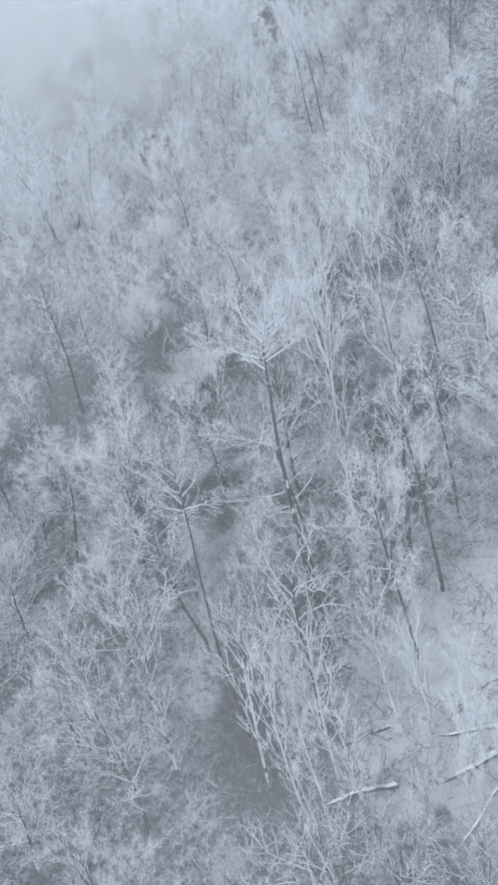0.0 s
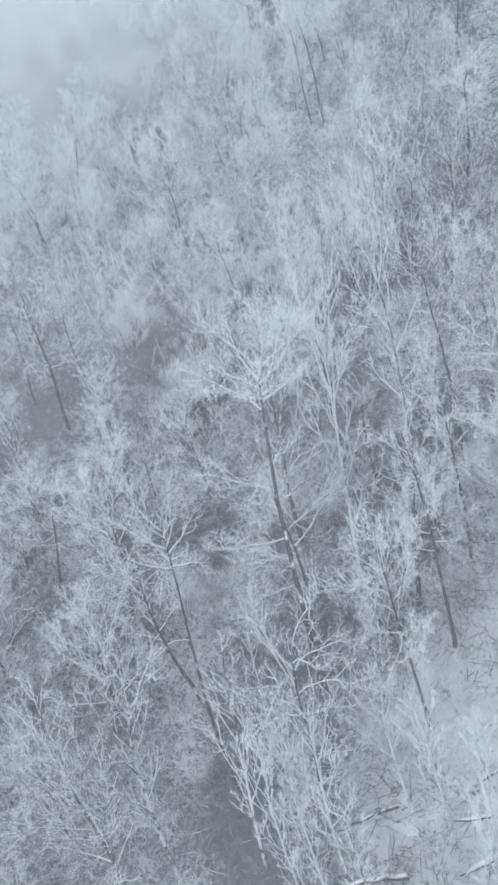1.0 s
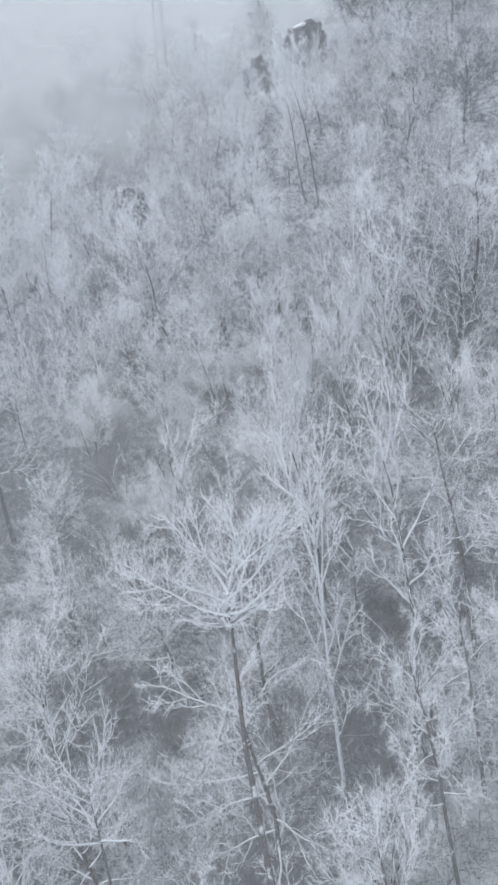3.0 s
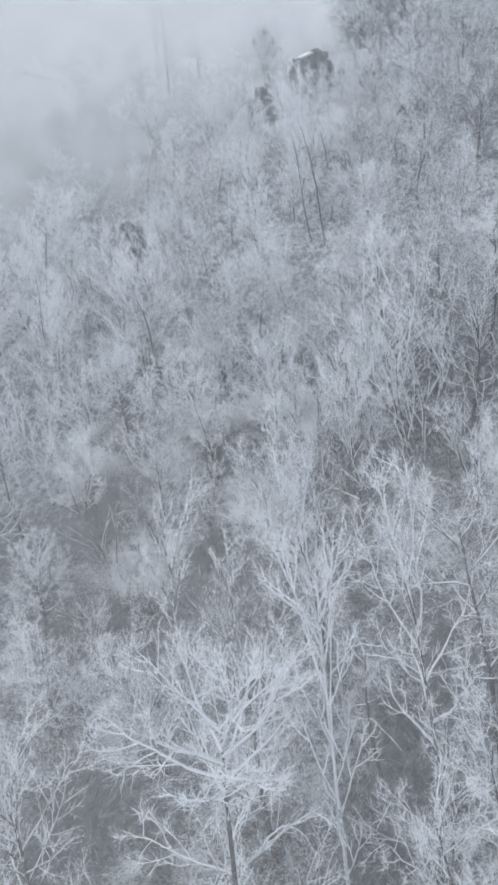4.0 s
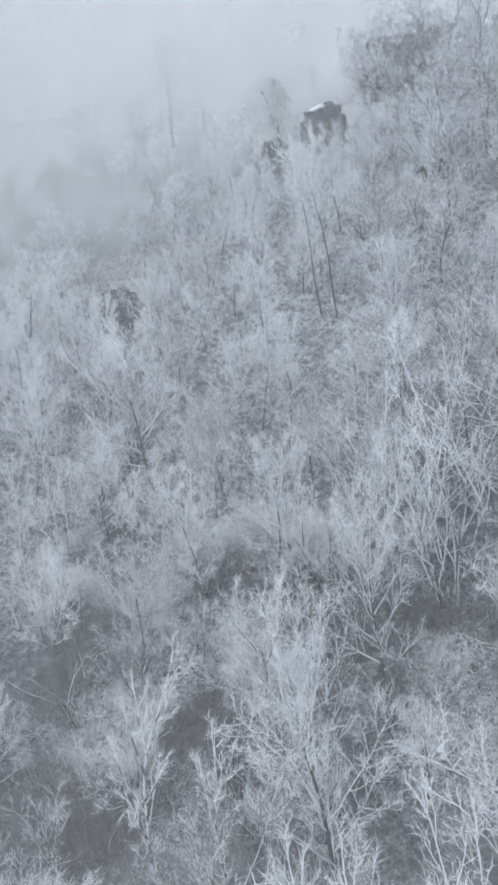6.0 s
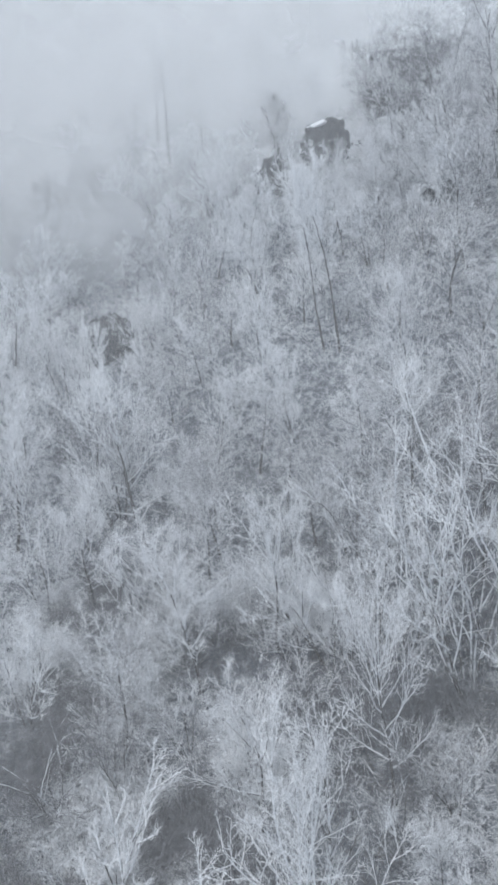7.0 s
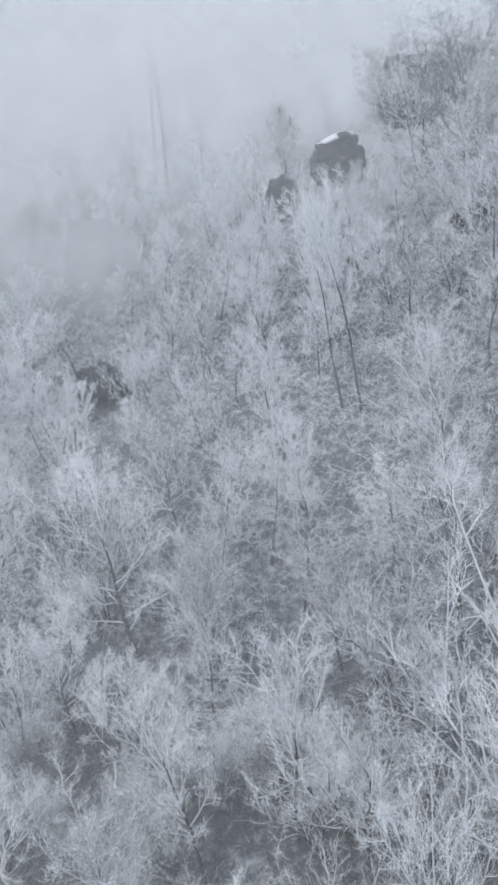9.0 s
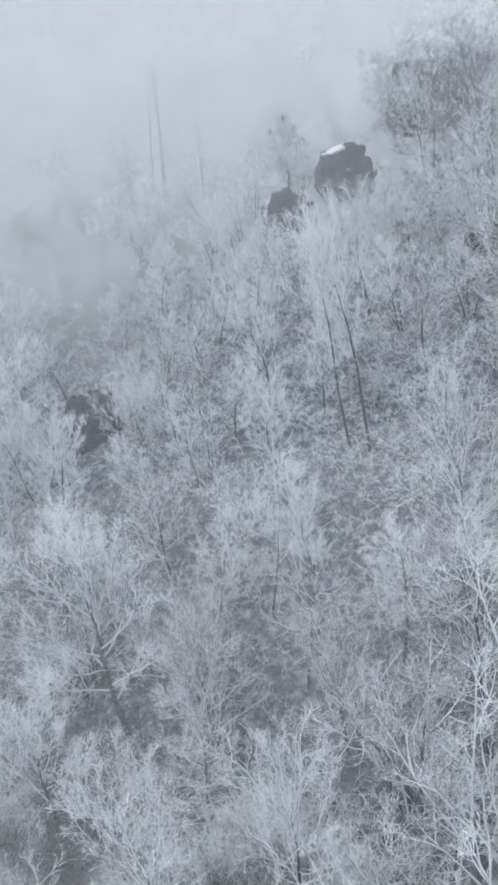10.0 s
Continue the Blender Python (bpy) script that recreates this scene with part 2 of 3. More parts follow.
def aside(rng, d, angle, turn):
    a = d.cross(Vector((0.37, 0.23, 0.9)) if abs(d.z) < 0.85 else Vector((1, 0.1, 0))).normalized()
    b = d.cross(a)
    return d * math.cos(angle) + (a * math.cos(turn) + b * math.sin(turn)) * math.sin(angle)


def tree_parts(seed, height, bole, limbs, angles, reach, lift=0.16, wander=0.1, branches=8, twigs=5, sprigs=3, fine=1.0, stems=1, trunk_r=0.11, lean=0.05, flat=0.0, stop=1.0, curl=0.1, droop=0.0, part_from=0.3, bough_r=0.27):
    """Trunks, limbs, inner branches and outer twigs of one leafless tree, base at the origin."""
    rng = random.Random(seed)
    trunks, boughs, inner, crown = [], [], Wood(), Wood()
    turn = rng.uniform(0, 6.28)

    def twig(p, d, along_d, length, r):
        d = d.normalized()
        mid = p + (d + jitter(rng, wander * 1.5)).normalized() * length * 0.5
        end = mid + (d * 0.5 + along_d * 0.5 + UP * (lift + 0.15) + jitter(rng, wander * 2.5)).normalized() * length * 0.5
        inner.whip(p, mid, end, r)
        for k in range(2):
            q, e = (p.lerp(mid, rng.uniform(0.5, 1.0)), mid - p) if k else (mid.lerp(end, rng.uniform(0.1, 0.6)), end - mid)
            e = aside(rng, e.normalized(), rng.uniform(0.5, 0.9), rng.uniform(0, 6.28)) + UP * 0.2
            inner.spike(q, q + e.normalized() * length * rng.uniform(0.3, 0.5), r * 0.85)
        for k in range(sprigs):
            t = 0.1 + 0.9 * (k + rng.random()) / sprigs
            q, e = (p.lerp(mid, 2 * t), mid - p) if t < 0.5 else (mid.lerp(end, 2 * t - 1), end - mid)
            e = aside(rng, e.normalized(), rng.uniform(0.5, 1.15 + curl), rng.uniform(0, 6.28)) + UP * 0.15
            crown.feather(q, q + e.normalized() * (0.12 + length * rng.uniform(0.35, 0.8)) * (1.3 - 0.5 * t), r * 0.74, jitter(rng, 1.0))

    def branch(p, d, length, r):
        pts = path(rng, p, d, length, 4, wander * 1.35, lift * 0.8)
        inner.tube(pts, (r * 1.1, r, r * 0.85, r * 0.65, 0), 3)
        n = max(2, round(twigs * (0.55 + 0.5 * length)))
        side = rng.uniform(0, 6.28)
        for k in range(n):
            t = 0.25 + 0.72 * (k + rng.random()) / n
            q, e = along(pts, t)
            side += 3.14 + rng.gauss(0, 0.55)
            twig(q, aside(rng, e, rng.uniform(0.5, 0.95 + 0.5 * curl), side) + UP * (0.14 - 0.14 * curl), e, rng.uniform(0.3, 0.52) * (1.25 - 0.6 * t) * (0.25 + 0.75 * length), r * 0.72)
        twig(pts[-2], pts[-1] - pts[-2], UP, 0.4 * length, r * 0.8)

    for s in range(stems):
        spin = turn + 6.28 * s / stems
        out = lean if stems == 1 else rng.uniform(0.14, 0.42)
        d = Vector((math.cos(spin) * out, math.sin(spin) * out, 1))
        h = height * (rng.uniform(0.75, 1.0) if stems > 1 else 1.0)
        foot = Vector((math.cos(spin), math.sin(spin), 0)) * (0.12 * (stems > 1)) - UP * 0.4
        pts = path(rng, foot, d, h * stop + 0.4, 9, 0.06, 0.05)
        r0 = trunk_r * (1.0 if stems == 1 else 0.6)
        w = Wood()
        w.tube(pts, [r0 * (1.35 if i == 0 else 1.0) * (1 - 0.9 * i / 9) + 0.012 for i in range(10)], 7 if stems == 1 else 5)
        trunks.append(w)
        n_l = max(2, round(limbs / stems))
        for k in range(n_l):
            t = bole + (0.97 - bole) * (k + rng.uniform(0.1, 0.9)) / n_l
            p, e = along(pts, t)
            turn += 2.4 + rng.uniform(-0.35, 0.35)
            f = max(0.0, (t - bole) / (1 - bole))
            ang = radians(angles[0] + (angles[1] - angles[0]) * f)
            length = reach * (1 - flat) * (0.45 + 0.55 * math.sin(math.pi * min(1, 0.25 + 0.75 * (1 - f)))) * rng.uniform(0.65, 1.2) + reach * flat * rng.uniform(0.65, 1.15)
            lp = path(rng, p, aside(rng, e, ang, turn), length, 6, wander, lift - droop)
            r = max(0.016, bough_r * r0 * (1 - 0.6 * f)) + 0.008
            lw = Wood()
            lw.tube(lp, [r * (1 - 0.8 * i / 6) + 0.006 for i in range(7)], 4)
            boughs.append(lw)
            side = rng.uniform(0, 6.28)
            for b in range(branches):
                u = part_from + (1 - part_from) * (b + rng.random()) / branches
                q, g = along(lp, u)
                side += 3.14 + rng.gauss(0, 0.7)
                branch(q, aside(rng, g, rng.uniform(0.5, 1.05 + 0.3 * curl), side) + UP * 0.1, length * rng.uniform(0.28, 0.46) * (1.25 - 0.6 * u) + 0.15, 0.0105 * fine)
            branch(lp[-2], lp[-1] - lp[-2], 0.34 * length, 0.0105 * fine)
        for b in range(max(3, branches // 2)):
            q, g = along(pts, rng.uniform(max(bole, 0.7), 1.0))
            branch(q, aside(rng, g, rng.uniform(0.3, 0.7), rng.uniform(0, 6.28)), 0.13 * height * rng.uniform(0.5, 1.0), 0.0105 * fine)
    return trunks, boughs, inner, crown


KINDS = {
    "fork": dict(height=13.0, stop=0.9, bole=0.62, limbs=10, angles=(56, 22), reach=2.7, lift=0.07, wander=0.11, branches=5, twigs=3, sprigs=3, trunk_r=0.095, flat=0.3, fine=1.1, bough_r=0.34),
    "spread": dict(height=12.5, stop=0.84, bole=0.84, limbs=11, angles=(74, 46), reach=2.4, lift=0.03, wander=0.13, branches=7, twigs=4, sprigs=4, trunk_r=0.095, flat=0.7, fine=1.05, bough_r=0.32),
    "plume": dict(height=12.5, stop=0.84, bole=0.86, limbs=13, angles=(86, 26), reach=1.9, lift=0.07, wander=0.09, branches=7, twigs=4, sprigs=5, trunk_r=0.095, flat=0.6, fine=1.0, bough_r=0.34, part_from=0.35),
    "tall": dict(height=9.5, stop=0.82, bole=0.5, limbs=14, angles=(52, 16), reach=2.8, lift=0.06, wander=0.1, branches=6, twigs=4, sprigs=5, trunk_r=0.075, flat=0.3, curl=0.2, fine=1.2),
    "layer": dict(height=9.0, stop=0.85, bole=0.45, limbs=15, angles=(92, 40), reach=2.7, lift=0.03, wander=0.17, part_from=0.12, bough_r=0.2, branches=7, twigs=5, sprigs=6, trunk_r=0.08, flat=0.6, curl=0.3, fine=0.95, droop=0.03),
    "vase": dict(height=9.0, stop=0.66, bole=0.32, limbs=16, angles=(58, 18), reach=3.4, lift=0.05, wander=0.11, branches=8, twigs=5, sprigs=5, trunk_r=0.085, flat=0.3, curl=0.4, fine=0.95),
    "round": dict(height=6.0, stop=0.66, bole=0.3, limbs=15, angles=(80, 20), reach=2.7, lift=0.08, wander=0.12, branches=8, twigs=5, sprigs=5, trunk_r=0.07, flat=0.6, curl=0.25, fine=1.0),
    "droop": dict(height=7.0, stop=0.8, bole=0.5, limbs=14, angles=(88, 28), reach=2.4, lift=0.0, wander=0.18, branches=8, twigs=5, sprigs=5, trunk_r=0.075, flat=0.6, curl=0.6, fine=1.0, droop=0.05),
    "candle": dict(height=6.5, stop=0.95, bole=0.2, limbs=14, angles=(46, 22), reach=2.0, lift=0.1, wander=0.05, branches=3, twigs=3, sprigs=4, fine=1.4, trunk_r=0.05, bough_r=0.42),
    "whips": dict(height=8.0, stop=0.8, bole=0.16, limbs=32, angles=(40, 16), reach=2.9, lift=0.06, wander=0.07, branches=4, twigs=4, sprigs=5, fine=1.05, stems=8, trunk_r=0.035, bough_r=0.42),
    "shrub": dict(height=4.2, stop=0.65, bole=0.15, limbs=15, angles=(60, 22), reach=2.3, lift=0.08, wander=0.11, branches=6, twigs=4, sprigs=5, stems=5, trunk_r=0.04, flat=0.5, curl=0.25, fine=1.0),
    "far": dict(height=7.0, stop=0.62, bole=0.15, limbs=14, angles=(78, 20), reach=2.4, lift=0.08, wander=0.12, branches=7, twigs=4, sprigs=5, fine=1.3, trunk_r=0.07, flat=0.5, curl=0.25),
    "wisp": dict(height=7.0, stop=0.7, bole=0.15, limbs=10, angles=(76, 22), reach=2.9, lift=0.06, wander=0.13, branches=5, twigs=3, sprigs=4, fine=1.9, trunk_r=0.05, flat=0.5, curl=0.3),
    "farshrub": dict(height=4.5, stop=0.6, bole=0.12, limbs=12, angles=(62, 22), reach=2.0, lift=0.08, wander=0.12, branches=6, twigs=4, sprigs=5, fine=1.3, stems=3, trunk_r=0.05, flat=0.4, curl=0.25),
}
WORDS = {
    "spread": ("frosted_tree", "tall bare tree with flat spreading limbs white with rime", "tree"),
    "plume": ("frosted_tree", "tall bare tree with long rime-white limbs from one fork", "tree"),
    "fork": ("frosted_tree", "tall bare tree whose trunk forks into upright rimed leaders", "tree"),
    "tall": ("frosted_tree", "slender bare tree with a high rime-white crown", "tree"),
    "layer": ("frosted_tree", "bare tree with level tiers of rime-laden branches", "tree"),
    "whips": ("frosted_tree", "many-stemmed bare tree with long rimed shoots", "tree"),
    "vase": ("frosted_tree", "bare tree with steep upswept branches thick with rime", "tree"),
    "round": ("frosted_tree", "round-crowned bare tree with fine tangled rime-white twigs", "tree"),
    "droop": ("frosted_tree", "bare tree with drooping curly twigs coated in rime", "tree"),
    "candle": ("frosted_sapling", "slender rime-coated sapling with upturned side shoots", "sapling"),
    "shrub": ("frosted_shrub", "many-stemmed rime-white shrub on the snowy slope", "shrub"),
    "far": ("frosted_tree", "pale rime-covered tree half lost in the fog", "tree"),
    "wisp": ("frosted_tree", "faint grey tree almost lost in thick fog", "tree"),
    "farshrub": ("frosted_shrub", "pale rime-covered shrub half lost in the fog", "shrub"),
}
MADE = {}


def plant(kind, variant, x, y, height=None, top=None, spin=0.0, tilt=(0.0, 0.0), wide=1.0, heavy=False):
    """One tree of a kind at (x, y) on the slope, of that height or with its top at that level."""
    z = ground(x, y)
    spec = KINDS[kind]
    h = height if height else (top or 0) - z
    key = (kind, variant, heavy)
    m = Matrix.Translation((x, y, z)) @ Euler((radians(tilt[0]), radians(tilt[1]), 0)).to_matrix().to_4x4() @ Matrix.Rotation(radians(spin), 4, "Z")
    if key in MADE:
        first, size, breadth = MADE[key]
        k = h / size
        ob = copy_thing(first, m @ Matrix.Diagonal((k * wide / breadth, k * wide / breadth, k, 1)))
        return ob
    name, label, category = WORDS[kind]
    ob = new(name)
    ob.empty_display_size = 0.3
    trunks, boughs, inner, crown = tree_parts(hash_seed(kind, variant), **spec)
    for w in trunks:
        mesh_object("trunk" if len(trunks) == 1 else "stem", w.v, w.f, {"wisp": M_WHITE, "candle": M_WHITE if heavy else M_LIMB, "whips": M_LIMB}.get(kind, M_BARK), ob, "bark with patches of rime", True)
    if kind in ("far", "farshrub", "shrub", "wisp"):
        w = Wood()
        for b in boughs:
            k = len(w.v)
            w.v += b.v
            w.f += [tuple(i + k for i in f) for f in b.f]
        boughs = [w]
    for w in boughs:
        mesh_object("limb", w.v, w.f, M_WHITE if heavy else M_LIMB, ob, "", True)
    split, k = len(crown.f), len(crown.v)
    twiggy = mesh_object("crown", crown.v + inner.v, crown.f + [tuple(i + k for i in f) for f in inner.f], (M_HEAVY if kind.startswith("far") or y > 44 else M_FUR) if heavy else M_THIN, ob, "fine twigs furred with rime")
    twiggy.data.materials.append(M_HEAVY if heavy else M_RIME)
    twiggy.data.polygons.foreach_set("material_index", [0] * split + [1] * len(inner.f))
    full = max(v[2] for v in inner.v)
    h = full if top is None and height is None else h
    s = h / full
    tagged(ob, label, category, "frosted trees on the slope" if category != "shrub" else "frosted shrubs on the slope")
    ob.matrix_basis = m @ Matrix.Diagonal((s * wide, s * wide, s, 1))
    MADE[key] = (ob, h, wide)
    return ob


def hash_seed(kind, variant):
    return sum(ord(c) * (i + 3) for i, c in enumerate(kind)) * 31 + variant * 7919


TAKEN = []


def hero(kind, variant, x, y, top, spin=0, tilt=(0, 0), room=1.6, wide=1.0, heavy=False):
    TAKEN.append((x, y, room))
    return plant(kind, variant, x, y, top=top, spin=spin, tilt=tilt, wide=wide, heavy=heavy)


def rooted(kind, variant, x, y, fork, spin, room, wide, heavy=False, rise=0.75):
    """A tree rooted at (x, y) whose trunk leads to its fork at that place."""
    foot = Vector((x, y, ground(x, y)))
    d = Vector(fork) - foot
    lean = (-math.degrees(math.asin(d.y / d.length)), math.degrees(math.asin(d.x / d.length)))
    spec = KINDS[kind]
    full = (fork[2] - foot.z) / (spec["height"] * spec["stop"] * 0.93) * (spec["height"] * spec["stop"] + rise * spec["reach"])
    return hero(kind, variant, x, y, foot.z + full, spin, lean, room=room, wide=wide, heavy=heavy)


# tall trees over the lower slope
rooted("plume", 0, -2.2, 19.6, (-1.9, 23.2, 14.0), 40, room=1.8, wide=0.95, heavy=True, rise=0.85)
rooted("spread", 1, -5.0, 18.9, (-6.3, 20.2, 10.7), 10, room=1.6, wide=0.72, heavy=True)
hero("fork", 0, 1.2, 23.4, 18.7, 70, (-3, 2), room=2.0, wide=0.8, heavy=True)
hero("layer", 0, -2.1, 21.0, 12.8, 30, (-3, -3), room=0.8, wide=1.0, heavy=True)
hero("candle", 1, -0.6, 25.2, 17.4, 0, (-3, 0), room=1.4, wide=0.7, heavy=True)
hero("vase", 1, -2.6, 27.0, 16.4, 0, (-3, -2), room=1.8, wide=0.85)
hero("vase", 0, -0.6, 31.4, 18.7, 20, (-2, -3), room=1.8, wide=0.9, heavy=True)
hero("shrub", 1, 0.3, 22.8, 8.4, 30, room=1.2)
hero("shrub", 2, 1.9, 25.8, 9.8, 80, room=1.2)
hero("droop", 1, 0.6, 28.2, 12.6, 10, room=1.6)
hero("droop", 0, -2.5, 18.3, 10.6, 0, (-3, -2), room=1.4, wide=0.85, heavy=True)
hero("droop", 1, 0.8, 19.4, 11.4, 120, (-3, -1), room=1.3, wide=0.6)
hero("droop", 2, 3.2, 24.2, 14.4, 30, (-2, -2), room=1.6, wide=0.7)
hero("layer", 1, 2.0, 21.6, 13.9, 60, (-3, -2), room=1.4, wide=0.75)
hero("layer", 2, 3.9, 27.8, 18.0, 200, (-2, -2), room=1.6, wide=0.8)
hero("round", 1, 5.6, 24.4, 14.6, 0, (-2, 0), room=1.8)
hero("vase", 0, -10.2, 31.6, 12.6, 80, (-2, -4), room=2.2, wide=1.2, heavy=True)
hero("droop", 1, -6.6, 22.4, 9.4, 80, (-2, -4), room=1.8)
# saplings in front
hero("candle", 0, -2.2, 16.8, 8.9, 0, (-4, -5), room=0.9, heavy=True)
hero("candle", 1, -0.1, 17.4, 8.2, 50, (-3, -5), room=0.8, heavy=True)
hero("candle", 2, 0.8, 16.6, 7.6, 90, (-3, -4), room=0.8, heavy=True)
hero("candle", 0, -4.4, 17.2, 8.8, 130, (-4, -4), room=0.8)
hero("candle", 1, -7.1, 17.5, 8.9, 60, (-2, -2), room=0.8)
hero("candle", 2, -1.5, 15.3, 6.3, 120, (-2, -2), room=0.8)
hero("candle", 1, 0.1, 15.0, 5.9, 300, (-2, 0), room=0.7)
hero("candle", 0, 1.3, 15.4, 6.2, 20, (-2, -2), room=0.7, heavy=True)
hero("candle", 2, 2.0, 16.4, 6.9, 80, (-2, -2), room=0.7, heavy=True)
hero("candle", 1, -3.2, 16.0, 7.6, 80, (-3, -4), room=0.7, wide=0.7, heavy=True)
hero("candle", 2, -2.7, 16.4, 8.0, 10, (-3, -3), room=0.7, wide=0.7, heavy=True)
hero("candle", 0, 2.7, 15.6, 6.6, 70, (-3, -3), room=0.7, heavy=True)
hero("candle", 2, 1.5, 14.4, 6.6, 200, (-3, -3), room=0.6, wide=0.8, heavy=True)
hero("candle", 0, 2.4, 14.6, 6.4, 250, (-3, 0), room=0.6, wide=0.8, heavy=True)
hero("candle", 1, 3.3, 16.6, 7.4, 150, (-3, -3), room=0.7, heavy=True)
hero("shrub", 0, -0.6, 13.6, 4.4, 0, room=1.2)
hero("shrub", 1, 1.2, 13.3, 4.4, 0, room=1.0)
hero("shrub", 2, -2.6, 14.2, 4.2, 0, room=1.1)
hero("vase", 0, -8.4, 16.8, 9.0, 110, (-3, -5), room=1.6)
# the middle slope
hero("shrub", 1, -6.9, 35.4, 13.0, 40, room=1.2)
hero("shrub", 2, -9.4, 38.2, 14.0, 90, room=1.2)
hero("shrub", 0, -7.2, 38.4, 14.6, 0, room=1.2)
hero("round", 0, 1.3, 36.9, 19.5, 10, (0, -2), room=1.7, wide=0.62, heavy=True)
hero("candle", 0, -0.8, 33.0, 17.6, 60, (-2, -3), room=1.2, wide=0.8)
hero("round", 1, -2.5, 36.5, 16.0, 60, room=1.7)
hero("whips", 0, 3.9, 39.6, 23.2, 0, (-2, -3), room=2.0, wide=1.1, heavy=True)
hero("round", 1, 6.4, 40.6, 21.6, 0, room=1.8)
hero("shrub", 0, 5.7, 37.4, 17.2, 0, room=1.4)
hero("round", 0, 6.6, 34.6, 16.4, 140, room=1.8)
hero("vase", 0, 5.4, 43.3, 24.0, 70, (-2, 4), room=1.9)
hero("droop", 0, 1.4, 41.2, 19.6, 90, room=1.5, wide=0.8, heavy=True)
hero("round", 1, -2.1, 42.2, 19.6, 10, room=1.9, heavy=True, wide=0.85)
hero("shrub", 1, -0.2, 41.4, 18.6, 0, room=1.4)
hero("vase", 2, -4.7, 41.0, 19.6, 160, (-2, -3), room=1.9, wide=0.9, heavy=True)
hero("round", 0, -7.3, 39.9, 17.0, 300, room=1.8, heavy=True)
hero("round", 1, -4.8, 45.6, 19.2, 40, room=1.6, heavy=True, wide=0.8)
hero("round", 0, -4.7, 48.6, 20.8, 200, room=1.6, heavy=True, wide=0.9)
hero("round", 1, -10.8, 49.1, 19.6, 80, room=1.6, heavy=True, wide=0.9)
hero("round", 0, 4.4, 51.2, 26.6, 120, room=1.9, heavy=True, wide=0.8)
hero("shrub", 0, 1.3, 43.9, 20.8, 0, room=1.4)
hero("round", 1, 3.6, 45.6, 23.4, 90, room=1.6)
hero("round", 0, -9.2, 31.6, 10.8, 40, room=1.8)
hero("round", 1, -9.3, 33.6, 11.4, 10, room=1.7)
hero("shrub", 1, 2.9, 36.4, 14.2, 10, room=1.2)
hero("shrub", 2, 1.3, 36.2, 13.4, 80, room=1.2)
hero("round", 0, 2.2, 34.4, 13.4, 120, room=1.3, wide=0.8)
hero("shrub", 0, -3.4, 35.0, 13.0, 30, room=1.2)
hero("shrub", 1, 1.2, 40.4, 16.2, 200, room=1.2)
hero("shrub", 2, -5.1, 39.2, 14.6, 60, room=1.2)
hero("shrub", 1, -2.8, 34.0, 12.2, 0, room=1.2)
hero("shrub", 0, -0.9, 39.2, 15.4, 100, room=1.2)
hero("round", 0, -0.4, 46.4, 20.4, 60, room=1.6, heavy=True)
hero("round", 1, -4.4, 46.9, 20.2, 150, room=1.7, heavy=True)
hero("droop", 0, -2.8, 51.2, 22.9, 80, room=1.7, heavy=True)
hero("round", 0, -12.1, 36.5, 13.2, 20, room=1.8, heavy=True)
hero("round", 1, -9.8, 45.8, 19.0, 270, room=1.7, heavy=True)
hero("round", 0, -7.0, 54.0, 23.8, 130, room=1.7, heavy=True)
hero("shrub", 2, -1.5, 41.6, 16.0, 20, room=1.1)
hero("shrub", 0, 0.4, 41.2, 16.4, 130, room=1.1, heavy=True)
hero("shrub", 1, 2.4, 40.9, 16.6, 60, room=1.1)
hero("shrub", 2, -5.6, 49.2, 19.8, 0, room=1.2, heavy=True)
hero("shrub", 0, -3.9, 54.4, 23.0, 0, room=1.2, heavy=True)
# the upper slope
hero("far", 0, -6.0, 57.5, 25.2, 20, room=1.6, heavy=True)
hero("far", 1, -4.4, 59.8, 26.8, 120, room=1.6, heavy=True)
hero("far", 2, -8.4, 57.0, 24.4, 200, room=1.6, heavy=True)
hero("far", 1, -7.4, 60.6, 26.6, 290, room=1.6, heavy=True)
hero("far", 0, -2.6, 58.0, 26.2, 70, room=1.6, heavy=True)
hero("far", 2, -4.8, 51.6, 22.4, 30, room=1.6, heavy=True)
hero("farshrub", 0, 2.0, 75.3, 34.6, 30, room=1.0, heavy=True)
hero("farshrub", 1, 3.4, 75.6, 34.9, 100, room=1.0, heavy=True)
hero("farshrub", 2, 0.6, 75.0, 34.0, 10, room=1.0, heavy=True)
hero("tall", 1, 1.6, 57.2, 33.4, 30, (-3, -1), room=1.6, heavy=True, wide=0.8)
hero("tall", 2, 0.8, 57.6, 33.0, 200, (-3, -3), room=1.2, heavy=True, wide=0.7)
hero("candle", 2, -4.5, 55.6, 26.6, 0, (-2, -6), room=1.2)
hero("shrub", 1, -5.9, 50.7, 21.0, 0, room=1.6)
hero("shrub", 2, -9.6, 50.2, 21.4, 0, room=1.6)
hero("droop", 0, -9.0, 60.8, 26.6, 0, (0, -10), room=1.6, wide=0.75, heavy=True)
hero("shrub", 0, -9.6, 58.2, 24.0, 0, room=1.2, heavy=True)
hero("shrub", 2, -14.4, 61.4, 25.0, 50, (0, 6), room=1.2)
hero("shrub", 1, -10.0, 62.2, 26.6, 20, (0, -8), room=1.0, heavy=True)
hero("whips", 2, 9.6, 66.2, 36.0, 40, (0, -16), room=1.8, wide=1.1, heavy=True)
hero("whips", 0, 11.0, 64.6, 35.2, 140, (0, -16), room=1.8, wide=1.1)
hero("layer", 1, 10.6, 69.6, 38.6, 20, (4, -10), room=1.6, wide=1.2, heavy=True)
